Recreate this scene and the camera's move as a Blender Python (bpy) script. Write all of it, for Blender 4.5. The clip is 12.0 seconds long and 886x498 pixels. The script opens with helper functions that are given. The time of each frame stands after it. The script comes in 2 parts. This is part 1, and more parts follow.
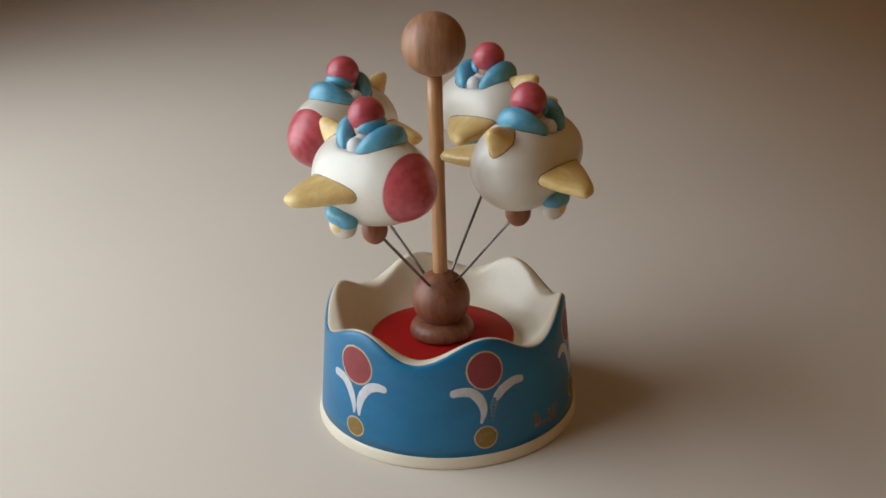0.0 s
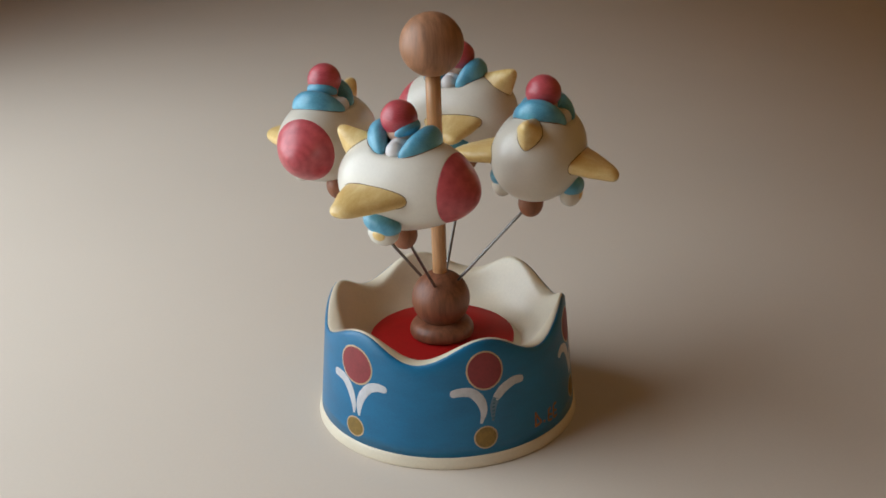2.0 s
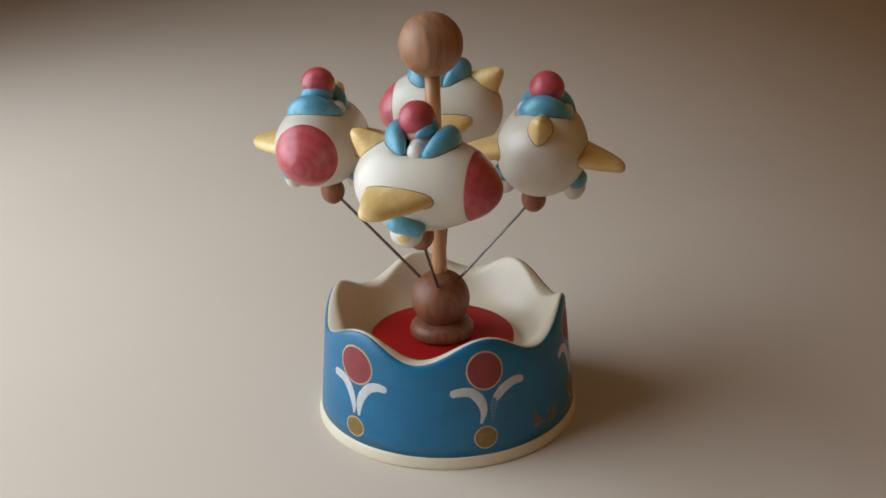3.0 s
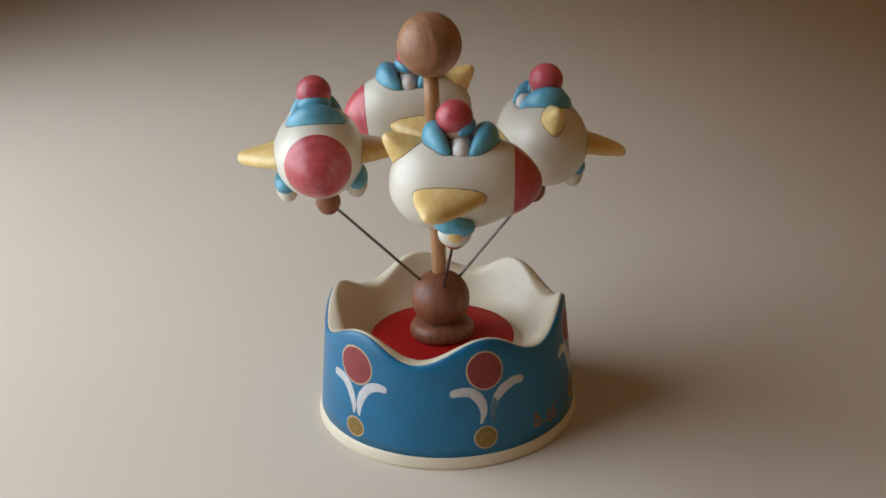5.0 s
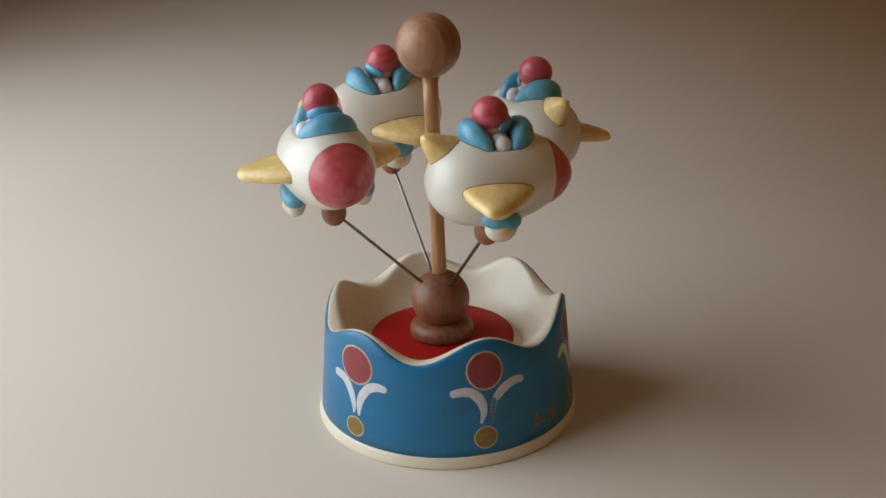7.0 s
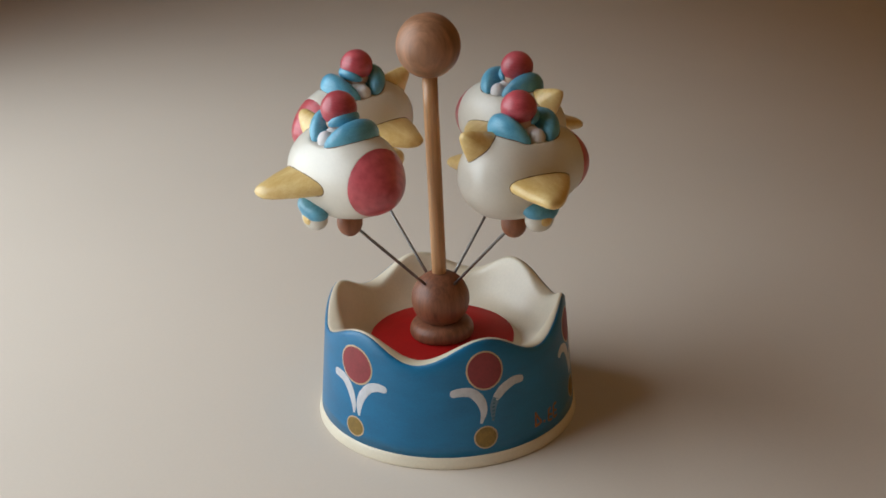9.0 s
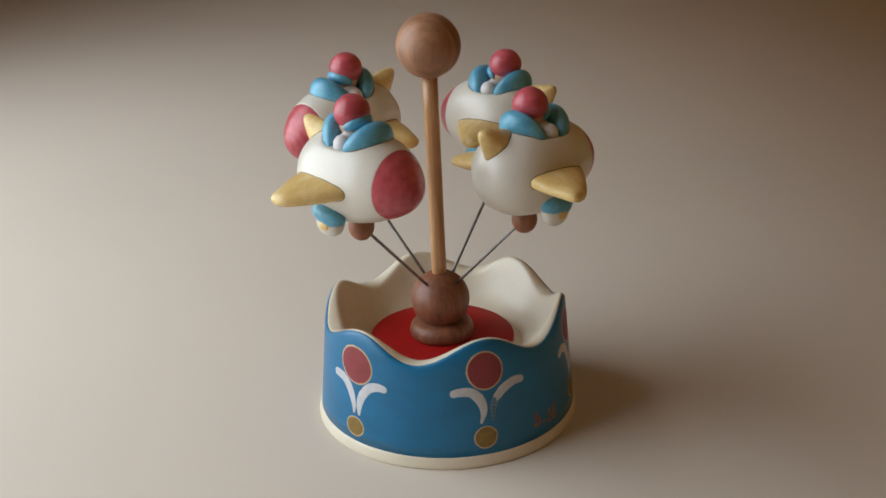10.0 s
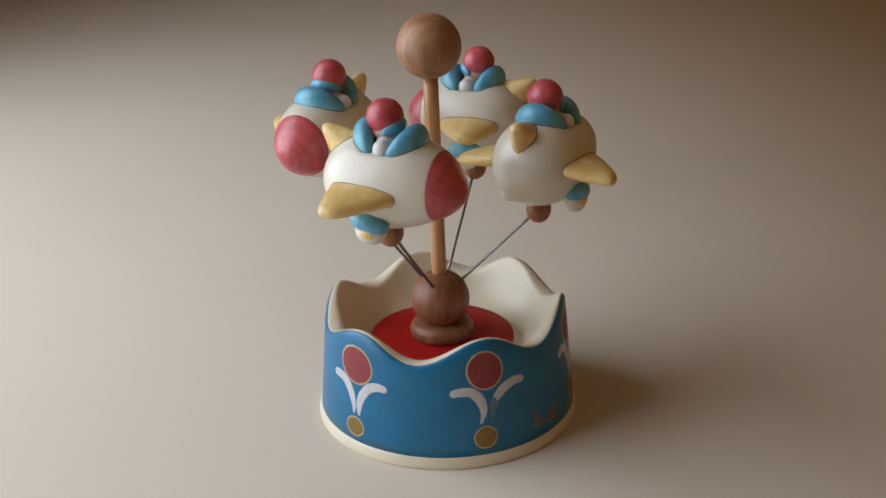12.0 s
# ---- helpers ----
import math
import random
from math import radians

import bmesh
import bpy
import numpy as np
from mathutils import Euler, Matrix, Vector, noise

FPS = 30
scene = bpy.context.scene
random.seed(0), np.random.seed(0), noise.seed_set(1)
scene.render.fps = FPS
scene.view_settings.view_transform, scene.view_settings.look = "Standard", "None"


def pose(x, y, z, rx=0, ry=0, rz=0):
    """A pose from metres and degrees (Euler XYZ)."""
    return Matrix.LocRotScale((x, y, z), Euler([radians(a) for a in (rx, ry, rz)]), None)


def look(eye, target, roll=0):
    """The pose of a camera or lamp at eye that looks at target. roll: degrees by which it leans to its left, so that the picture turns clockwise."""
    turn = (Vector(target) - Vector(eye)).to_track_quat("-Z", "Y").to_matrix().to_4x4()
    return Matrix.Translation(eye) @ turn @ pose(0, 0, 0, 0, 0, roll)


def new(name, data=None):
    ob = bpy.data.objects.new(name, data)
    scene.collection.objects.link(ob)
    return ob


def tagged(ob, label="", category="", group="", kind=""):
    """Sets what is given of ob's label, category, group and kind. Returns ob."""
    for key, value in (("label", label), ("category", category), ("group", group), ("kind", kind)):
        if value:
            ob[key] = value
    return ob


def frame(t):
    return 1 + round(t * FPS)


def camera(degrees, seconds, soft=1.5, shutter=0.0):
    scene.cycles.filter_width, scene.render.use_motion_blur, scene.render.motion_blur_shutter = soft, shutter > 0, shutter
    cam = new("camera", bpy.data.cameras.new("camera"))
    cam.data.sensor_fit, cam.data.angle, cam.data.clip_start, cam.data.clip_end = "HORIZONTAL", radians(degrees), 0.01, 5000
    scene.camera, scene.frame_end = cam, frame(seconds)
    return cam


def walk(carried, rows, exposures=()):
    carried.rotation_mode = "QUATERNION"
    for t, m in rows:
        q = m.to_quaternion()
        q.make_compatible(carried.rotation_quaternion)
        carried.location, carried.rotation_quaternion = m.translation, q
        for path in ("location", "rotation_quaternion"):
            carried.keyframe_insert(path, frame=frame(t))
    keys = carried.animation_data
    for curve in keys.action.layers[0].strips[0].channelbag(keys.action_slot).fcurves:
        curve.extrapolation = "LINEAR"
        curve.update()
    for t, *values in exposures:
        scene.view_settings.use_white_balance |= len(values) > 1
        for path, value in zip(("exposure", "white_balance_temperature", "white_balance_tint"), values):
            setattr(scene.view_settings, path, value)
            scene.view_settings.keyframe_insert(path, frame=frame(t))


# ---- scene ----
CLIP = 12.0
cam = camera(42.73, CLIP, soft=1.6)
EYE = (0.0, -0.43518, 0.24523)
AIM = (-0.00093, 0.49342, -0.12585)
VIEW = look(EYE, AIM, -1.43)
walk(cam, [(0.0, VIEW), (CLIP, VIEW)])

# ---- light: one large window to the side, daylight ----
scene.view_settings.exposure = 0.0
world = bpy.data.worlds.new("sky")
scene.world = world
world.use_nodes = True
wn = world.node_tree
sky = wn.nodes.new("ShaderNodeTexSky")
sky.sky_type = "NISHITA"
sky.sun_disc = False
sky.sun_elevation = radians(38)
sky.sun_rotation = radians(120)
wn.nodes["Background"].inputs["Strength"].default_value = 0.05
wn.links.new(sky.outputs["Color"], wn.nodes["Background"].inputs["Color"])

ROOM_L, ROOM_R, ROOM_F, ROOM_B = -0.75, 1.9, -1.9, 1.9
ROOM_FLOOR, ROOM_TOP = -0.74, 2.2
WIN_Y0, WIN_Y1, WIN_Z0, WIN_Z1 = -0.76, 0.60, 0.02, 1.1

lamp_data = bpy.data.lights.new("window_daylight", "AREA")
lamp_data.shape = "RECTANGLE"
lamp_data.size = WIN_Z1 - WIN_Z0
lamp_data.size_y = WIN_Y1 - WIN_Y0
lamp_data.energy = 17.0
lamp_data.color = (0.845, 0.935, 1.0)
window_lamp = new("window_daylight", lamp_data)
wy, wz = (WIN_Y0 + WIN_Y1) / 2, (WIN_Z0 + WIN_Z1) / 2
window_lamp.matrix_world = look((ROOM_L - 0.02, wy, wz), (0.5, wy, wz))


# ---- materials ----
def material(name, color, rough=0.5, vary=0.12, grain=(1, 1, 1), scale=60.0, bump=0.05, coat=0.0, metal=0.0,
             second=None, rings=0.0, fine=900.0, gloss=0.5):
    """A procedural surface: base colour mottled at two scales, with fine relief. grain stretches the pattern."""
    m = bpy.data.materials.new(name)
    m.use_nodes = True
    nt = m.node_tree
    n, ln = nt.nodes, nt.links
    bsdf = n["Principled BSDF"]
    tc = n.new("ShaderNodeTexCoord")
    mp = n.new("ShaderNodeMapping")
    mp.inputs["Scale"].default_value = grain
    ln.new(tc.outputs["Object"], mp.inputs["Vector"])
    big = n.new("ShaderNodeTexNoise")
    big.inputs["Scale"].default_value = scale
    big.inputs["Detail"].default_value = 4
    small = n.new("ShaderNodeTexNoise")
    small.inputs["Scale"].default_value = fine
    small.inputs["Detail"].default_value = 3
    for t in (big, small):
        ln.new(mp.outputs["Vector"], t.inputs["Vector"])
    add = n.new("ShaderNodeMath")
    add.operation = "ADD"
    half = n.new("ShaderNodeMath")
    half.operation = "MULTIPLY"
    half.inputs[1].default_value = 0.5
    ln.new(small.outputs["Fac"], half.inputs[0])
    ln.new(big.outputs["Fac"], add.inputs[0])
    ln.new(half.outputs[0], add.inputs[1])
    value = add.outputs[0]
    if rings:
        wave = n.new("ShaderNodeTexWave")
        wave.wave_type = "RINGS"
        wave.rings_direction = "X"
        wave.inputs["Scale"].default_value = rings
        wave.inputs["Distortion"].default_value = 3.0
        wave.inputs["Detail"].default_value = 2.0
        ln.new(tc.outputs["Object"], wave.inputs["Vector"])
        wmul = n.new("ShaderNodeMath")
        wmul.operation = "MULTIPLY_ADD"
        wmul.inputs[1].default_value = 0.11
        ln.new(wave.outputs["Fac"], wmul.inputs[0])
        ln.new(value, wmul.inputs[2])
        value = wmul.outputs[0]
    ramp = n.new("ShaderNodeMapRange")
    ramp.inputs["From Min"].default_value = 0.45
    ramp.inputs["From Max"].default_value = 1.05
    ln.new(value, ramp.inputs["Value"])
    mix = n.new("ShaderNodeMix")
    mix.data_type = "RGBA"
    lo = second or tuple(c * (1 - 2 * vary) for c in color)
    hi = tuple(min(1.0, c * (1 + vary)) for c in color)
    mix.inputs["A"].default_value = (*lo, 1)
    mix.inputs["B"].default_value = (*hi, 1)
    ln.new(ramp.outputs[0], mix.inputs["Factor"])
    ln.new(mix.outputs["Result"], bsdf.inputs["Base Color"])
    rr = n.new("ShaderNodeMapRange")
    rr.inputs["To Min"].default_value = max(0.05, rough - 0.07)
    rr.inputs["To Max"].default_value = min(1.0, rough + 0.07)
    ln.new(big.outputs["Fac"], rr.inputs["Value"])
    ln.new(rr.outputs[0], bsdf.inputs["Roughness"])
    bsdf.inputs["Metallic"].default_value = metal
    bsdf.inputs["Specular IOR Level"].default_value = gloss
    bsdf.inputs["Coat Weight"].default_value = coat
    bsdf.inputs["Coat Roughness"].default_value = 0.24
    bp = n.new("ShaderNodeBump")
    bp.inputs["Strength"].default_value = bump
    bp.inputs["Distance"].default_value = 0.0006
    ln.new(value, bp.inputs["Height"])
    ln.new(bp.outputs["Normal"], bsdf.inputs["Normal"])
    return m


PAPER = material("backdrop_paper", (0.615, 0.527, 0.438), 0.85, 0.02, scale=5, bump=0.02, fine=700)
# unseen walls and ceiling: colours chosen to throw warm fill into the shadows
WALL_BOUNCE = material("wall_bounce", (0.75, 0.45, 0.13), 0.8, 0.04, scale=4, fine=120)
CEILING_BOUNCE = material("ceiling_bounce", (0.80, 0.55, 0.24), 0.85, 0.03, scale=4, fine=120)
FLOOR_WOOD = material("floor_wood", (0.25, 0.17, 0.1), 0.5, 0.2, grain=(1, 12, 1), scale=6, fine=80)
TABLE_WOOD = material("table_wood", (0.32, 0.22, 0.14), 0.45, 0.2, grain=(1, 10, 1), scale=8, fine=90)
CREAM = material("cream_paint", (0.76, 0.71, 0.615), 0.42, 0.035, scale=70, bump=0.05, coat=0.55)
CREAM_DRUM = material("warm_cream_paint", (0.80, 0.715, 0.555), 0.42, 0.05, scale=45, bump=0.08, coat=0.45)
DRUM_BLUE = material("drum_blue_paint", (0.001, 0.155, 0.325), 0.36, 0.12, grain=(1, 1, 2.5), scale=60, bump=0.04, coat=0.12, gloss=0.5)
WASH_BLUE = material("washed_blue_stain", (0.16, 0.47, 0.62), 0.36, 0.10, grain=(4, 1, 3), scale=70, bump=0.06, coat=0.25, second=(0.05, 0.245, 0.40))
ROSE = material("rose_stain", (0.60, 0.105, 0.125), 0.36, 0.10, scale=75, bump=0.06, coat=0.35, rings=110, fine=420, second=(0.34, 0.030, 0.042))
CAP_ROSE = material("cap_rose_stain", (0.58, 0.10, 0.122), 0.36, 0.10, grain=(1, 1, 4), scale=70, bump=0.08, coat=0.25, second=(0.36, 0.034, 0.050))
GOLD = material("golden_yellow_stain", (0.86, 0.665, 0.31), 0.36, 0.08, grain=(3, 1, 3), scale=90, bump=0.08, coat=0.2, second=(0.72, 0.45, 0.135))
SKIN = material("bare_pale_wood", (0.62, 0.38, 0.27), 0.5, 0.08, scale=120)
WHITE = material("white_paint", (0.74, 0.71, 0.70), 0.5, 0.04, scale=150)
WALNUT = material("brown_turned_wood", (0.265, 0.100, 0.052), 0.46, 0.24, grain=(9, 9, 1.2), scale=45, bump=0.06, fine=160)
BEECH = material("tan_turned_wood", (0.41, 0.200, 0.108), 0.44, 0.22, grain=(9, 3, 0.8), scale=45, bump=0.06, fine=160)
ROD_WOOD = material("rod_wood", (0.56, 0.285, 0.125), 0.36, 0.22, grain=(8, 8, 0.4), scale=60, bump=0.06, fine=200, coat=0.15)
PEG_WOOD = material("red_brown_wood", (0.33, 0.125, 0.062), 0.45, 0.2, grain=(6, 6, 1), scale=60)
FELT_RED = material("red_paint", (0.44, 0.010, 0.009), 0.6, 0.08, scale=50, bump=0.03, gloss=0.2)
DOT_RED = material("dull_red_paint", (0.27, 0.035, 0.04), 0.5, 0.12, scale=180)
DOT_GOLD = material("ochre_paint", (0.26, 0.155, 0.028), 0.5, 0.25, scale=220)
LINE_CREAM = material("outline_paint", (0.58, 0.42, 0.25), 0.5, 0.12, scale=200)
PETAL_WHITE = material("petal_paint", (0.60, 0.60, 0.62), 0.5, 0.09, scale=200)
WORN_WHITE = material("worn_petal_paint", (0.13, 0.22, 0.29), 0.5, 0.22, scale=300)
MARK_ORANGE = material("orange_ink", (0.36, 0.13, 0.035), 0.6, 0.3, scale=400)
MARK_GREY = material("grey_ink", (0.05, 0.15, 0.21), 0.6, 0.2, scale=400)
STEEL = material("steel_wire", (0.24, 0.23, 0.225), 0.34, 0.1, scale=200, metal=1.0)
SEAM = material("dark_seam", (0.24, 0.15, 0.085), 0.7, 0.2, scale=200)

MM = 0.001


# ---- mesh tools, in millimetres ----
def part(name, bm, mats, parent=None, label="", smooth=True):
    me = bpy.data.meshes.new(name)
    bmesh.ops.scale(bm, vec=(MM, MM, MM), verts=bm.verts)
    bmesh.ops.recalc_face_normals(bm, faces=bm.faces)
    for f in bm.faces:
        f.smooth = smooth
    bm.to_mesh(me)
    bm.free()
    for m in mats if isinstance(mats, (list, tuple)) else [mats]:
        me.materials.append(m)
    ob = new(name, me)
    ob.parent = parent
    if label:
        tagged(ob, label)
    return ob


def loft(bm, rings, close_ends=True, loop=False, mat=0):
    """Skin between rings of points of equal count."""
    rows = [[bm.verts.new(q) for q in ring] for ring in rings]
    n = len(rows[0])
    pairs = list(zip(rows, rows[1:])) + ([(rows[-1], rows[0])] if loop else [])
    for a, b in pairs:
        for i in range(n):
            j = (i + 1) % n
            f = bm.faces.new((a[i], a[j], b[j], b[i]))
            f.material_index = mat
    if close_ends and not loop:
        for row in (rows[0], rows[-1]):
            f = bm.faces.new(row)
            f.material_index = mat
    return rows


def smooth_line(points, steps=6):
    """Catmull-Rom through the points."""
    pts = [Vector(q) for q in points]
    pts = [pts[0] * 2 - pts[1]] + pts + [pts[-1] * 2 - pts[-2]]
    out = []
    for a, b, c, d in zip(pts, pts[1:], pts[2:], pts[3:]):
        for k in range(steps):
            t = k / steps
            out.append(0.5 * ((2 * b) + (c - a) * t + (2 * a - 5 * b + 4 * c - d) * t * t + (3 * b - a - 3 * c + d) * t ** 3))
    return out + [pts[-2]]


def lathe(bm, profile, n=48, axis="Z", mat=0, centre=(0, 0, 0), steps=4, wobble=0.0, rise=None):
    """Turn a profile of (radius, height) about an axis."""
    line = smooth_line([(r, h, 0) for r, h in profile], steps) if steps > 1 else [Vector((r, h, 0)) for r, h in profile]
    rings = []
    for q in line:
        r, h = max(q.x, 0.02), q.y
        ring = []
        for i in range(n):
            a = 2 * math.pi * i / n
            rr = r * (1 + wobble * noise.noise((math.cos(a) * 1.5, math.sin(a) * 1.5, h * 0.06)))
            x, y = rr * math.cos(a), rr * math.sin(a)
            v = (x, y, h) if axis == "Z" else (h, x, y + (rise(h) if rise else 0))
            ring.append(tuple(v[k] + centre[k] for k in range(3)))
        rings.append(ring)
    loft(bm, rings, mat=mat)


def ball(bm, centre, radii, turn=None, n=28, m=16, mat=0, lump=0.0):
    """A rounded, slightly hand-carved lump."""
    turn = turn or Matrix()
    rings = []
    for j in range(m + 1):
        b = math.pi * min(max(j / m, 0.012), 0.988) - math.pi / 2
        ring = []
        for i in range(n):
            a = 2 * math.pi * i / n
            d = Vector((math.cos(a) * math.cos(b), math.sin(a) * math.cos(b), math.sin(b)))
            k = 1 + lump * noise.noise(d * 1.3 + Vector(centre) * 0.1)
            ring.append(turn @ Vector((d.x * radii[0] * k, d.y * radii[1] * k, d.z * radii[2] * k)) + Vector(centre))
        rings.append(ring)
    loft(bm, rings, mat=mat)


def sweep(bm, path, sizes, n=16, mat=0):
    """An oval section (half width, half height) along a path; width lies level, across the path."""
    rings = []
    for i, q in enumerate(path):
        a, b = path[max(i - 1, 0)], path[min(i + 1, len(path) - 1)]
        d = (b - a).normalized()
        side = d.cross(Vector((0, 0, 1))).normalized()
        up = side.cross(d).normalized()
        w, h = sizes[i]
        rings.append([q + side * (w * math.cos(2 * math.pi * k / n)) + up * (h * math.sin(2 * math.pi * k / n)) for k in range(n)])
    loft(bm, rings, mat=mat)


def box(bm, x0, x1, y0, y1, z0, z1, mat=0):
    loft(bm, [[(x0, y0, z), (x1, y0, z), (x1, y1, z), (x0, y1, z)] for z in (z0, z1)], mat=mat)


# ---- the room around the table: unseen, added to bounce warm fill ----
def room():
    t = 80.0
    l, r, f, b = (v * 1000 for v in (ROOM_L, ROOM_R, ROOM_F, ROOM_B))
    lo, hi = ROOM_FLOOR * 1000, ROOM_TOP * 1000
    bm = bmesh.new()
    box(bm, l - t, r + t, f - t, b + t, lo - t, lo)
    tagged(part("floor", bm, FLOOR_WOOD, smooth=False), "brown wooden room floor under the table", "floor", kind="structure")
    bm = bmesh.new()
    box(bm, l - t, r + t, f - t, b + t, hi, hi + t)
    tagged(part("ceiling", bm, CEILING_BOUNCE, smooth=False), "unseen warm cream ceiling, added to bounce fill light", "ceiling", kind="structure")
    for name, lim in (("wall_east", (r, r + t, f, b)), ("wall_north", (l - t, r + t, b, b + t)), ("wall_south", (l - t, r + t, f - t, f))):
        bm = bmesh.new()
        box(bm, *lim, lo, hi)
        tagged(part(name, bm, WALL_BOUNCE, smooth=False), "unseen warm ochre wall, added to bounce fill light", "wall", kind="structure")
    y0, y1, z0, z1 = (v * 1000 for v in (WIN_Y0, WIN_Y1, WIN_Z0, WIN_Z1))
    bm = bmesh.new()
    box(bm, l - t, l, f, y0, lo, hi)
    box(bm, l - t, l, y1, b, lo, hi)
    box(bm, l - t, l, y0, y1, lo, z0)
    box(bm, l - t, l, y0, y1, z1, hi)
    tagged(part("wall_west", bm, WALL_BOUNCE, smooth=False), "unseen warm ochre wall with a window opening, added to bounce fill light", "wall", kind="structure")


def table_and_paper():
    table = tagged(new("table"), "brown wooden table under the backdrop paper", "table")
    table.location = (0.27, 0.5, ROOM_FLOOR)
    top = -ROOM_FLOOR * 1000 - 1.0
    bm = bmesh.new()
    box(bm, -950, 950, -1150, 1150, top - 28, top)
    part("tabletop", bm, TABLE_WOOD, table, smooth=False)
    for sx in (-1, 1):
        for sy in (-1, 1):
            bm = bmesh.new()
            x, y = sx * 890, sy * 1040
            box(bm, x - 30, x + 30, y - 30, y + 30, 0, top - 28)
            part("leg", bm, TABLE_WOOD, table, smooth=False)
    # one sheet that lies flat and curves up behind
    line = [(-600, 0), (0, 0), (500, 0), (1080, 1.0), (1290, 12), (1430, 55), (1530, 150), (1585, 320), (1610, 700), (1614, 1050)]
    pts = smooth_line([(0, y, z) for y, z in line], 10)
    rows = []
    bm = bmesh.new()
    for x in (-680, 1050):
        rows.append([bm.verts.new((x, q.y, max(q.z, 0))) for q in pts])
    rows2 = [[bm.verts.new((v.co.x, v.co.y + 0.3, v.co.z - 0.7)) for v in row] for row in rows]
    for a, b in ((rows[0], rows[1]), (rows2[0], rows2[1]), (rows[0], rows2[0]), (rows[1], rows2[1])):
        for i in range(len(pts) - 1):
            bm.faces.new((a[i], b[i], b[i + 1], a[i + 1]))
    for k in (0, -1):
        bm.faces.new((rows[0][k], rows[1][k], rows2[1][k], rows2[0][k]))
    tagged(part("backdrop", bm, PAPER), "matte warm grey-beige paper sweep curving up behind the toy", "backdrop", kind="structure")


# ---- the painted drum ----
RIM = [(-168, 42.0), (-132, 51.6), (-105, 42.8), (-72.5, 52.5), (-44, 43.4), (-13, 53.4), (21, 43.4), (49.5, 51.8), (75, 43.2),
       (106, 51.5), (134, 42.2), (163, 51.2), (192, 42.0)]


def rim_height(deg):
    d = (deg + 168) % 360 - 168
    for (a, za), (b, zb) in zip(RIM, RIM[1:]):
        if a <= d <= b:
            k = (1 - math.cos(math.pi * (d - a) / (b - a))) / 2
            return za + (zb - za) * k
    return 48.0


def drum_radius(z):
    return 54.8 - 0.0925 * z


def bowl_radius(z):
    """Inner radius of the carved bowl at height z."""
    steps = ((29.4, 31.6), (30.2, 33.8), (32.0, 36.8), (35.0, 39.8), (39.0, 42.2), (44.0, 44.4), (48.0, 45.8), (54.0, 47.7))
    for (za, ra), (zb, rb) in zip(steps, steps[1:]):
        if z <= zb:
            return ra + (rb - ra) * (z - za) / (zb - za)
    return steps[-1][1]


def rim_inset(top):
    """How far the blue paint wraps over the rounded outer edge."""
    return min(1.0, 0.4 * (drum_radius(top) - bowl_radius(top - 0.4)))


def on_drum(x, z, lift, centre):
    """A point on the painted wall: x millimetres along it from the centre angle, at height z."""
    r = drum_radius(z) + lift
    a = radians(centre) + x / 52.0
    return (r * math.cos(a), r * math.sin(a), z)


def painted_shape(name, outline, mat, parent, centre, lift, label=""):
    """A thin coat of paint with its own edge, laid on the curved wall."""
    bm = bmesh.new()
    cx = sum(q[0] for q in outline) / len(outline)
    cz = sum(q[1] for q in outline) / len(outline)
    rings = []
    for k, up in ((1.0, -0.05), (0.992, lift * 0.45), (0.975, lift * 0.5), (0.66, lift * 0.5), (0.33, lift * 0.5), (0.02, lift * 0.5)):
        rings.append([on_drum(cx + (x - cx) * k, cz + (z - cz) * k, up, centre) for x, z in outline])
    loft(bm, rings)
    return part(name, bm, mat, parent, label)


def oval(cx, cz, rx, rz, lean=0.0, n=36, seed=0.0):
    out = []
    for i in range(n):
        a = 2 * math.pi * i / n
        k = 1 + 0.025 * noise.noise((math.cos(a) + seed, math.sin(a), seed))
        out.append((cx + rx * k * math.cos(a) + lean * math.sin(a), cz + rz * k * math.sin(a)))
    return out


def petal(name, spine, widths, parent, centre, mat=None):
    """A curved brush stroke, thick in the middle."""
    line = smooth_line([(x, z, 0) for x, z in spine], 12)
    wline = smooth_line([(w, 0, 0) for w in widths], 12)
    bm = bmesh.new()
    rings = []
    for i, q in enumerate(line):
        a, b = line[max(i - 1, 0)], line[min(i + 1, len(line) - 1)]
        d = (b - a).normalized()
        nrm = Vector((-d.y, d.x, 0))
        # the brush lifts off in a round end
        end = max((i / (len(line) - 1) - 0.93) / 0.07, 0.0)
        w = max(wline[i].x * math.sqrt(max(1 - end * end, 0.0)), 0.05)
        ring = []
        for s, up in ((-1, -0.05), (-0.97, 0.06), (-0.85, 0.07), (0, 0.08), (0.85, 0.07), (0.97, 0.06), (1, -0.05)):
            p = q + nrm * (s * w)
            ring.append(on_drum(p.x, p.y, up, centre))
        rings.append(ring)
    loft(bm, rings)
    return part(name, bm, mat or PETAL_WHITE, parent)


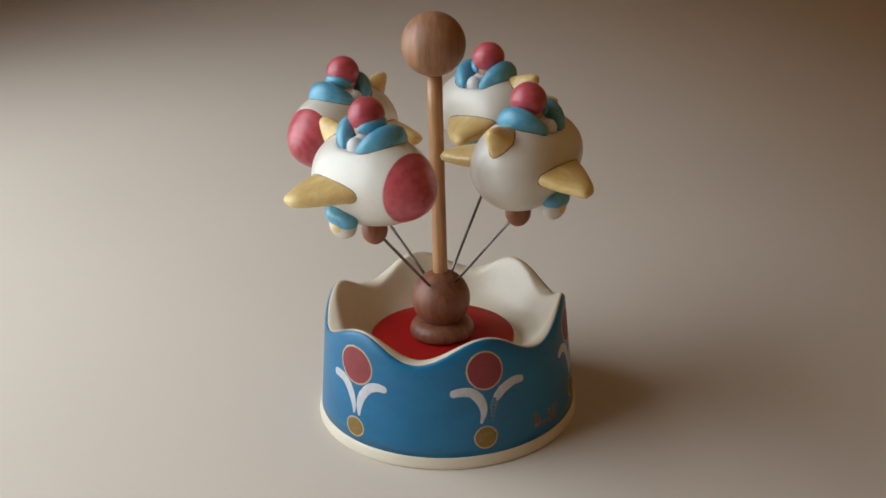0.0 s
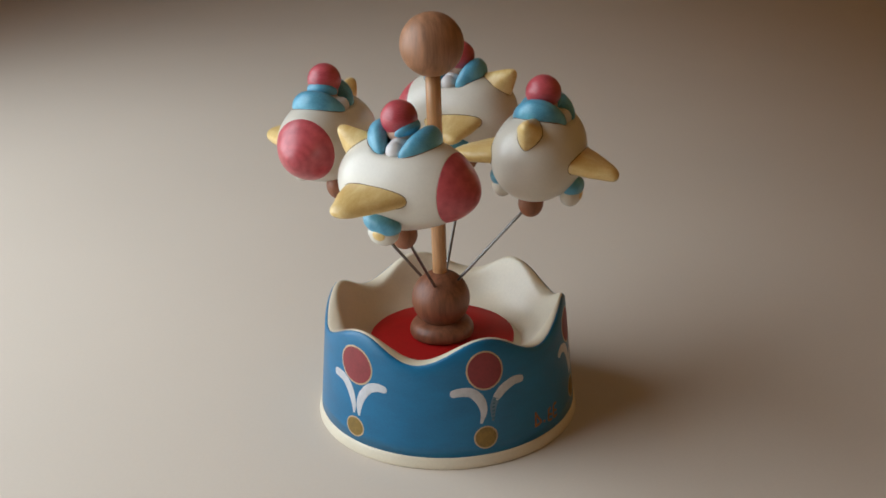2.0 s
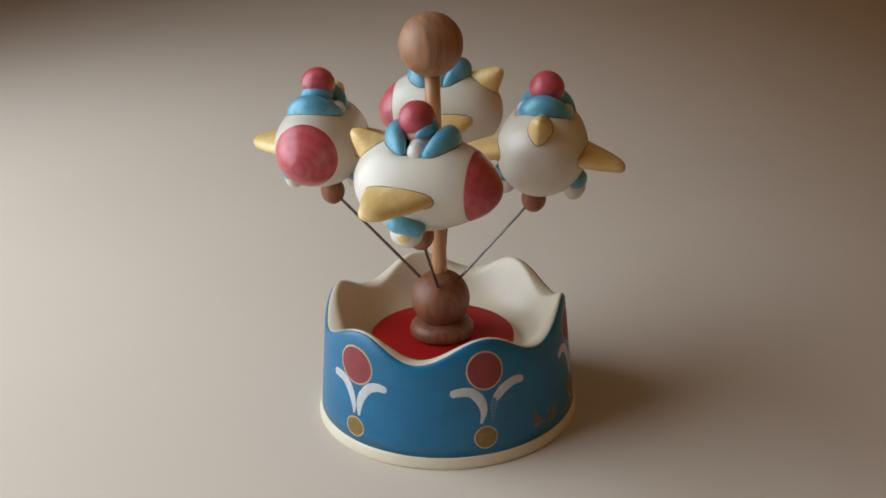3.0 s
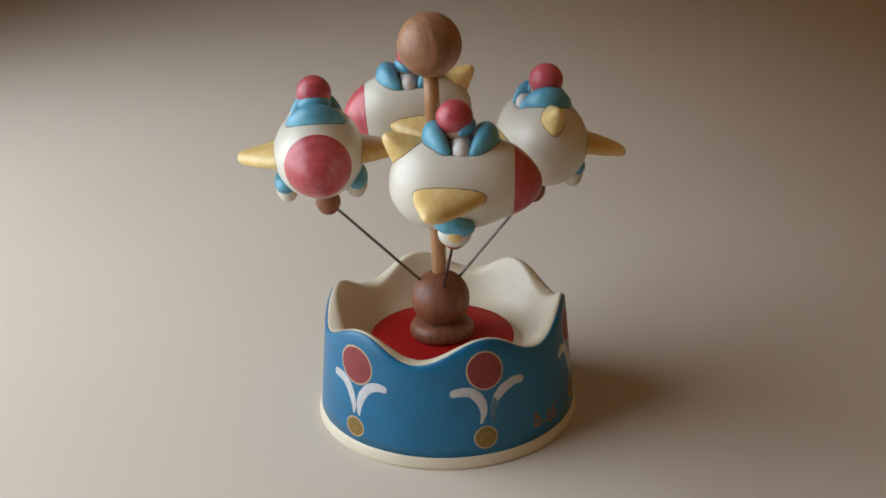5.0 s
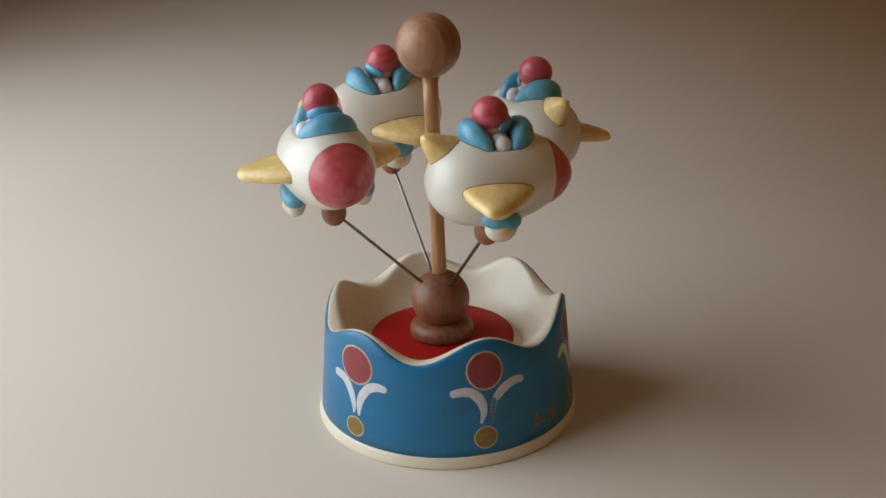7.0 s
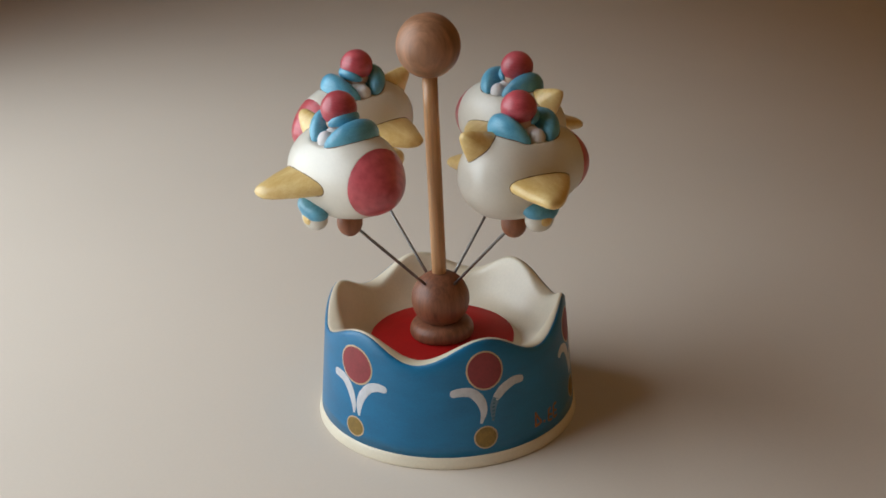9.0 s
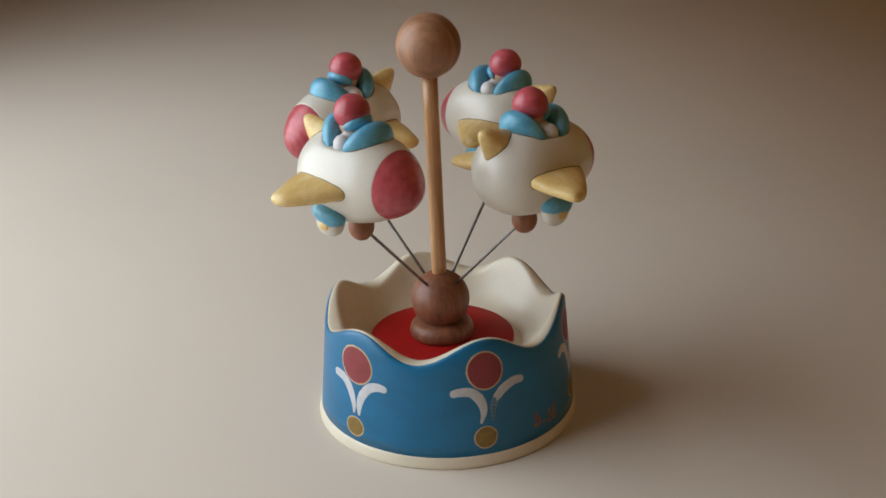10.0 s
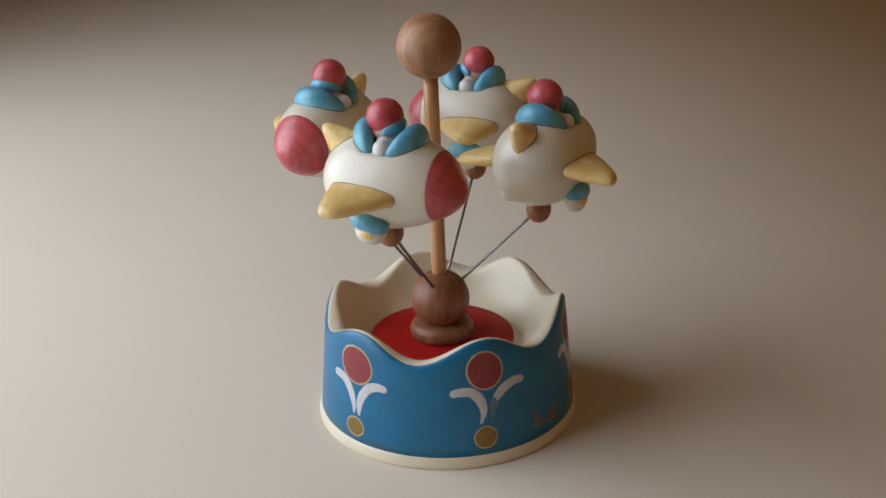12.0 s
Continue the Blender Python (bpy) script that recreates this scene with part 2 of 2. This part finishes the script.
def drum():
    base = tagged(new("music_box_drum"), "round blue painted wooden music box with scalloped cream rim", "music box")
    n = 216
    # outer coloured wall
    bm = bmesh.new()
    rings = []
    for k in range(12):
        ring = []
        for i in range(n):
            a = 2 * math.pi * i / n
            top = rim_height(math.degrees(a))
            z = 4.9 + (top - 1.7 - 4.9) * min(k, 8) / 8
            r = drum_radius(z)
            if k > 8:
                e = rim_inset(top)
                r, z = drum_radius(top) - e * (0.2, 0.55, 1.0)[k - 9], top - (0.95, 0.4, 0.1)[k - 9]
            ring.append((r * math.cos(a), r * math.sin(a), z))
        rings.append(ring)
    inner = [[(v[0] * 0.975, v[1] * 0.975, v[2] - 2.5) for v in rings[-1]], [(v[0] * 0.97, v[1] * 0.97, 4.9) for v in rings[0]]]
    loft(bm, rings + inner, loop=True)
    part("outer_wall", bm, DRUM_BLUE, base, "deep blue painted outer wall")
    # cream lining: a bowl carved inside, thin at the crests and thick in the dips
    bm = bmesh.new()
    rings = []
    for k in range(16):
        ring = []
        for i in range(n):
            a = 2 * math.pi * i / n
            top = rim_height(math.degrees(a))
            ro, ri = drum_radius(top), bowl_radius(top - 0.4)
            e = rim_inset(top)
            th = ro - e - ri
            if k == 0:
                r, z = ro - rim_inset(top) - 0.1, top - 2.4
            elif k <= 7:
                f = (0, 0.06, 0.18, 0.35, 0.6, 0.82, 1.0)[k - 1]
                r = ro - e - th * f + (0.12 if k == 1 else 0)
                z = top + (-0.35, 0.02, 0.12, 0.16, 0.08, -0.2, -0.8)[k - 1]
            else:
                f = (k - 7) / 8
                z = (top - 0.8) + (29.5 - top + 0.8) * f
                r = bowl_radius(z)
            ring.append((r * math.cos(a), r * math.sin(a), z))
        rings.append(ring)
    loft(bm, rings, close_ends=False)
    part("cream_lining", bm, CREAM_DRUM, base, "cream painted bowl lining with a rounded wavy rim")
    bm = bmesh.new()
    lathe(bm, [(34, 28.0), (34, 29.6), (20, 29.6), (2, 29.6)], 96, steps=1)
    part("inner_floor", bm, CREAM_DRUM, base)
    bm = bmesh.new()
    lathe(bm, [(54.5, 0.0), (55.3, 0.2), (55.6, 0.7), (55.45, 2.0), (55.1, 3.8), (54.9, 4.6), (54.6, 4.95), (54.1, 5.05), (40, 5.05)], 160, steps=1)
    part("base_ring", bm, CREAM_DRUM, base, "cream painted base ring")
    bm = bmesh.new()
    lathe(bm, [(29.9, 29.6), (30.4, 30.2), (30.6, 31.8), (30.55, 32.4), (30.2, 32.8), (20, 32.8), (2, 32.8)], 96, steps=1, centre=(-1.67, 0, 0))
    part("turntable_disc", bm, FELT_RED, base, "bright red painted round disc")
    # painted flowers, each brushed by hand: bloom and dot (x, z, half width, half height), then the two petals' lines
    flowers = [
        (-133.7, (-0.75, 37.6, 9.0, 8.05), (-0.5, 11.1, 4.9, 4.3),
         [(-1.1, 16.9), (-1.5, 21.2), (-3.8, 26.3), (-7.5, 29.6), (-12.1, 30.3), (-15.0, 29.9)],
         [(1.7, 16.5), (1.6, 20.2), (3.0, 25.2), (6.6, 29.6), (10.8, 31.2), (15.2, 30.8)]),
        (-73.9, (0.34, 40.2, 7.7, 8.14), (-0.24, 12.3, 4.75, 4.83),
         [(-1.9, 18.4), (-0.7, 23.4), (-1.9, 28.0), (-5.4, 31.7), (-10.3, 32.2), (-13.8, 31.4)],
         [(2.9, 18.6), (3.1, 24.0), (4.7, 28.2), (8.3, 31.7), (12.9, 33.5), (17.3, 33.1)]),
        (-14.0, (0.0, 41.6, 7.4, 7.9), (-0.2, 13.4, 4.85, 4.8),
         [(-1.1, 19.6), (-1.2, 24.0), (-2.6, 29.0), (-5.6, 33.4), (-10.2, 34.8), (-13.6, 32.6)],
         [(1.2, 19.0), (1.8, 24.0), (3.8, 29.2), (7.2, 33.2), (12.6, 35.2), (17.2, 34.4)]),
    ]
    wide = [0.45, 1.4, 1.95, 1.95, 1.75, 1.4]
    for k, (centre, bloom, dot, left, right) in enumerate(flowers):
        x, z, rx, rz = bloom
        painted_shape("flower_outline", oval(x, z, rx, rz, -0.4, seed=k), LINE_CREAM, base, centre, 0.12)
        painted_shape("red_flower", oval(x, z, rx - 0.65, rz - 0.65, -0.4, seed=k), DOT_RED, base, centre, 0.2)
        petal("petal", left, wide, base, centre)
        if k == 1:
            # here the lower half of the stroke is worn thin
            petal("worn_petal", right[:2] + [(4.2, 27.3), (4.7, 28.2)], [0.4, 1.3, 1.55, 1.3], base, centre, WORN_WHITE)
            petal("petal", [(4.3, 27.4), (5.3, 29.0)] + right[3:], [1.3, 1.75, 1.9, 1.8, 1.4], base, centre)
        else:
            petal("petal", right, wide, base, centre)
        x, z, rx, rz = dot
        painted_shape("dot_outline", oval(x, z, rx, rz, seed=k + 5), LINE_CREAM, base, centre, 0.12)
        painted_shape("gold_dot", oval(x, z, rx - 0.55, rz - 0.55, seed=k + 5), DOT_GOLD, base, centre, 0.2)
    # a small unreadable maker's mark
    strokes = [(-6.3, 9.9, -5.9, 16.4), (-6.1, 10.2, -3.0, 11.0), (-5.6, 15.0, -3.2, 11.2), (-1.6, 10.3, -1.0, 10.9),
               (1.2, 9.6, 1.8, 14.2), (1.4, 14.2, 3.2, 14.5), (1.8, 12.0, 3.6, 11.5), (1.6, 9.5, 3.6, 9.3),
               (4.6, 9.4, 5.2, 14.6), (5.2, 14.8, 7.4, 15.0), (5.4, 12.2, 7.2, 11.7), (5.0, 9.3, 7.4, 9.6)]
    for x0, z0, x1, z1 in strokes:
        d = Vector((x1 - x0, z1 - z0, 0)).normalized()
        s = Vector((-d.y, d.x, 0)) * 0.5
        outline = [(x0 - s.x, z0 - s.y), (x1 - s.x, z1 - s.y), (x1 + s.x, z1 + s.y), (x0 + s.x, z0 + s.y)]
        painted_shape("mark_bar", outline, MARK_ORANGE, base, -42.5, 0.12)
    for i in range(6):
        z0 = 19.6 + i * 1.5
        x0 = 2.5 + 0.03 * i * i
        painted_shape("small_mark_bar", [(x0, z0), (x0 + 1.0, z0 + 0.1), (x0 + 1.0, z0 + 0.8), (x0, z0 + 0.7)], MARK_GREY, base, -73.9, 0.26)
    return base


# ---- the turning parts ----
AXIS = (-0.00167, 0.0, 0.0)
SPEED = 8.64
HUB_Z = 49.3


def spindle():
    """Hub ball on its collar, the rod and the top ball; stands on the disc."""
    root = tagged(new("spindle"), "turned brown wooden spindle with hub ball, rod and top ball", "spindle")
    z0 = 32.8
    bm = bmesh.new()
    lathe(bm, [(9, 0.0), (12.2, 0.1), (13.2, 1.0), (13.55, 2.6), (13.1, 4.6), (11.6, 6.3), (8.5, 7.1), (3, 7.1)], 64, steps=4)
    part("collar", bm, WALNUT, root)
    bm = bmesh.new()
    ball(bm, (0, 0, HUB_Z - z0), (12.25, 12.25, 12.25), n=56, m=32)
    part("hub_ball", bm, WALNUT, root)
    bm = bmesh.new()
    lathe(bm, [(3.05, 24), (3.05, 60), (3.05, 112)], 28, steps=4)
    part("rod", bm, ROD_WOOD, root, "slim honey-coloured wooden rod")
    bm = bmesh.new()
    ball(bm, (0, 0, 156.1 - z0), (12.62, 12.62, 12.62), n=56, m=32)
    part("top_ball", bm, BEECH, root, "tan turned wooden ball")
    return root


def belly_rise(x):
    """The fuselage's centre line climbs a little towards the nose."""
    k = min(max((x + 6) / 27.5, 0), 1)
    return 0.6 + 1.7 * k * k * (3 - 2 * k) - 1.1 * min(max((x - 21.5) / 10, 0), 1)


BELLY = -14.7


def deck(x):
    """Height of the flat cut on which the cockpit rims and the pilot sit; it rises to the round back at both ends."""
    return 14.0 + 4.2 * abs((x - 1.0) / 9.8) ** 5


def plane_body(root):
    bm = bmesh.new()
    lathe(bm, BODY_PROFILE, 128, "X", wobble=0.004, rise=belly_rise, steps=8)
    for v in bm.verts:
        x, y, z = v.co
        z = min(z, deck(x))
        if z < BELLY:
            z = BELLY - 0.12 * (BELLY - z)
        v.co.z = z
    part("fuselage", bm, CREAM, root, "egg-shaped cream fuselage")
    bm = bmesh.new()
    lathe(bm, [(11.0, 21.55), (12.62, 21.6), (12.4, 22.4), (10.95, 24.8), (8.7, 27.6), (5.8, 30.1), (2.8, 31.7), (0.3, 32.2)], 64, "X", rise=belly_rise)
    part("nose_cone", bm, ROSE, root, "rose-red stained nose cone")


BODY_PROFILE = [(0.3, -23.6), (4.8, -23.0), (9.3, -20.7), (13.4, -16.6), (16.2, -11.0), (17.6, -4.0), (17.7, 3.0), (17.0, 9.0), (15.7, 14.6),
                (14.0, 19.0), (12.75, 21.6)]
BODY_LINE = smooth_line([(r, h, 0) for r, h in BODY_PROFILE], 4)


def in_body(p):
    """How deep a point lies inside the fuselage, negative outside."""
    for a, b in zip(BODY_LINE, BODY_LINE[1:]):
        if a.y <= p.x <= b.y:
            r = a.x + (b.x - a.x) * (p.x - a.y) / max(b.y - a.y, 1e-6)
            return min(r - math.hypot(p.y, p.z - belly_rise(p.x)), deck(p.x) - p.z)
    return -1.0


def surface_point(a, b):
    """Where the line from a, inside the fuselage, to b, outside, leaves it."""
    for _ in range(14):
        m = (a + b) / 2
        if in_body(m) > 0:
            a = m
        else:
            b = m
    return a


def joint_line(root, pts, closed=True, r=0.22):
    """The thin dark glaze line where a glued part meets the fuselage."""
    pts = [p for p in pts if p is not None]
    if len(pts) < 4:
        return
    n, rings = len(pts), []
    for i, q in enumerate(pts):
        a = pts[(i - 1) % n] if closed else pts[max(i - 1, 0)]
        b = pts[(i + 1) % n] if closed else pts[min(i + 1, n - 1)]
        d = (b - a).normalized()
        out = Vector((0, q.y, q.z - belly_rise(q.x))).normalized()
        side = d.cross(out).normalized()
        up = side.cross(d)
        w = r * (0.75 + 0.5 * noise.noise(q * 0.35))
        rings.append([q + (side * math.cos(2 * math.pi * k / 6) * 1.5 + up * math.sin(2 * math.pi * k / 6)) * w for k in range(6)])
    bm = bmesh.new()
    loft(bm, rings, close_ends=not closed, loop=closed)
    part("joint_line", bm, SEAM, root)


def along_joint(rings):
    """Where each lengthwise edge of a lofted part leaves the fuselage."""
    out = []
    for k in range(len(rings[0])):
        hit = None
        for a, b in zip(rings, rings[1:]):
            p, q = Vector(a[k]), Vector(b[k])
            if in_body(p) > 0 >= in_body(q):
                hit = surface_point(p, q)
        out.append(hit)
    return out


def plane_wing(root, side):
    rings = []
    stations = [(12, -14.5, 13.0, 8.6), (17, -14.2, 11.6, 8.2), (22, -13.4, 7.6, 7.4), (26.6, -11.8, 3.0, 6.4), (29.9, -11.0, -0.6, 5.4), (31.6, -10.3, -2.9, 4.2),
                (32.5, -9.3, -4.5, 2.4), (32.8, -7.9, -5.9, 0.7)]
    for y, x0, x1, th in stations:
        c, h = (x0 + x1) / 2, (x1 - x0) / 2
        ring = []
        for k in range(28):
            a = 2 * math.pi * k / 28
            ca, sa = math.cos(a), math.sin(a)
            ring.append((c + h * ca, side * y, 1.1 - 3.3 * (y - 12) / 22 + th / 2 * math.copysign(abs(sa) ** 0.85, sa)))
        rings.append(ring)
    bm = bmesh.new()
    loft(bm, rings)
    part("wing", bm, GOLD, root, "golden yellow stained rounded wing")
    joint_line(root, along_joint(rings))


def keel(v):
    """Sharpens an oval section towards a rounded diamond."""
    return math.copysign(abs(v) ** 1.3, v)


def plane_fin(root):
    a0, tip = Vector((-13.5, 0, 10.5)), Vector((-25.0, 0, 18.8))
    along0, along1 = Vector((8.0, 0, 7.2)).normalized(), Vector((1, 0, 0.35)).normalized()
    rings = []
    for k, ln, th in ((0, 8.4, 4.9), (0.3, 7.2, 4.7), (0.55, 5.4, 4.2), (0.75, 3.9, 3.4), (0.9, 2.5, 2.4), (0.97, 1.4, 1.4), (1.0, 0.4, 0.4)):
        c = a0.lerp(tip, k)
        al = along0.lerp(along1, k * 0.4).normalized()
        rings.append([c + al * (ln * keel(math.cos(2 * math.pi * i / 24))) + Vector((0, th * keel(math.sin(2 * math.pi * i / 24)), 0)) for i in range(24)])
    bm = bmesh.new()
    loft(bm, rings)
    part("tail_fin", bm, GOLD, root, "golden yellow stained pointed tail fin")
    joint_line(root, along_joint(rings))


def coaming(root, name, x_side, x_mid, z_mid, high, thick, half):
    path, sizes = [], []
    for i in range(29):
        s = -1 + 2 * i / 28
        k = 1 - s * s
        path.append(Vector((x_side + (x_mid - x_side) * k, half * s, 13.4 + (z_mid - 13.4) * k)))
        w = max(k, 0.0) ** 0.62
        sizes.append((0.35 + thick * w, 0.35 + high * w))
    bm = bmesh.new()
    sweep(bm, path, sizes, 28)
    for v in bm.verts:
        v.co.z = max(v.co.z, 13.75)
    part(name, bm, WASH_BLUE, root, "washed blue stained cockpit rim")
    away = 1 if x_mid > x_side else -1
    pts = []
    for (w, h), q, a, b in zip(sizes, path, [path[0]] + path[:-1], path[1:] + [path[-1]]):
        side = (b - a).normalized().cross(Vector((0, 0, 1))).normalized()
        side = side if side.x * away > 0 else -side
        up = Vector((0, 0, 1))
        hit = None
        arc = [q + side * (w * math.cos(t * 0.1)) + up * (h * math.sin(t * 0.1)) for t in range(-14, 15)]
        for p, r in zip(arc, arc[1:]):
            if in_body(p) > 0 >= in_body(r):
                hit = surface_point(p, r)
        pts.append(hit)
    joint_line(root, pts, closed=False)


def plane_wheel(root, side):
    bm = bmesh.new()
    ball(bm, (0.6, side * 14.2, -10.4), (7.8, 4.5, 4.3), Euler((side * 0.35, 0.2, 0)).to_matrix(), lump=0.06)
    part("wheel_cover", bm, WASH_BLUE, root, "washed blue stained wheel cover")
    bm = bmesh.new()
    ball(bm, (0.7, side * 13.6, -13.9), (6.1, 4.3, 5.1))
    wheel = part("wheel", bm, CREAM, root)
    bm = bmesh.new()
    ball(bm, (0.9, side * 17.2, -13.9), (2.7, 1.0, 2.2), n=20, m=10)
    part("hubcap", bm, GOLD, wheel, "small yellow painted hub dot")


def pilot(root):
    bm = bmesh.new()
    ball(bm, (2.2, 0, 15.6), (4.4, 9.0, 4.4), mat=3, n=28, m=14)
    for s in (-1, 1):
        ball(bm, (2.5, s * 7.9, 15.0), (3.4, 3.2, 3.7), mat=3, n=20, m=12)
    for v in bm.verts:
        v.co.z = max(v.co.z, 13.7)
    ball(bm, (1.0, 0, 20.4), (5.6, 5.6, 4.4), mat=2, n=28, m=16)
    ball(bm, (0.0, 0, 24.95), (6.75, 6.75, 6.6), Euler((0, 0.25, 0)).to_matrix(), mat=0, n=36, m=24, lump=0.02)
    path, sizes = [], []
    for i in range(25):
        s = -1 + 2 * i / 24
        a = s * radians(82)
        path.append(Vector((0.7 + 5.5 * math.cos(a), 6.0 * math.sin(a), 22.7 - 2.6 * s * s)))
        w = (1 - s * s) ** 0.5 if abs(s) < 1 else 0
        sizes.append((0.2 + 1.35 * w, 0.3 + 2.0 * w))
    sweep(bm, path, sizes, 14, mat=1)
    part("pilot_doll", bm, [CAP_ROSE, WASH_BLUE, SKIN, WHITE], root, "tiny wooden pilot doll with a rose-red round cap")


def toy_plane(radius, height, turn):
    """One plane on its wire. Its own space: nose along x, hub towards y, origin in the fuselage."""
    root = tagged(new("toy_plane"), "small cream wooden toy plane with golden wings and rose nose", "toy plane", "planes of the carousel")
    plane_body(root)
    for side in (-1, 1):
        plane_wing(root, side)
        plane_wheel(root, side)
    plane_fin(root)
    coaming(root, "windscreen_rim", 5.6, 11.7, 17.4, 5.8, 4.3, 11.0)
    coaming(root, "rear_rim", -1.6, -7.4, 18.2, 5.2, 4.0, 9.9)
    pilot(root)
    bm = bmesh.new()
    ball(bm, (0.7, 1.9, -20.3), (5.0, 5.0, 5.7))
    part("peg", bm, PEG_WOOD, root, "reddish brown wooden peg ball")
    a = Vector((0.7, 2.3, -20.8))
    hub = turn.inverted() @ Vector((0, radius, HUB_Z - height))
    b = hub + (a - hub).normalized() * 9.0
    d = (b - a).normalized()
    side = Vector((1, 0, 0))
    up = side.cross(d)
    bm = bmesh.new()
    loft(bm, [[a.lerp(b, k / 6) + (side * math.cos(2 * math.pi * i / 12) + up * math.sin(2 * math.pi * i / 12)) * 0.62 for i in range(12)] for k in range(7)])
    part("wire", bm, STEEL, root, "thin grey steel wire")
    return root


room()
table_and_paper()
drum()
the_spindle = spindle()
# orbit radius, start angle and height of each plane, then its yaw, pitch and roll, in millimetres and degrees
ORBITS = [(46.99, 142.65, 115.3, -1.3, 2.6, 1.2), (44.1, 234.3, 114.0, -9.1, 1.9, 0.0), (42.05, 321.3, 115.7, 2.2, 0.4, 3.6),
          (45.7, 57.2, 117.6, -10.0, 4.0, -3.6)]
planes = [(toy_plane(o[0], o[2], pose(0, 0, 0, o[5], o[4], o[3])), *o) for o in ORBITS]


def motions():
    times = [i * 0.5 for i in range(25)]
    lean = math.degrees(math.atan2(2.51, 123.2))
    rows = []
    for t in times:
        a = SPEED * t
        rows.append((t, Matrix.Translation((AXIS[0], AXIS[1], 0.0328)) @ pose(0, 0, 0, 0, 0, a + 101.4) @ pose(0, 0, 0, 0, lean, 0) @ pose(0, 0, 0, 0, 0, -101.4)))
    walk(the_spindle, rows)
    for root, r, start, z, yaw, pitch, roll in planes:
        rows = []
        for t in times:
            a = radians(start + SPEED * t)
            rows.append((t, pose(AXIS[0] + r * MM * math.cos(a), AXIS[1] + r * MM * math.sin(a), z * MM, roll, pitch, math.degrees(a) + 90 + yaw)))
        walk(root, rows)


motions()
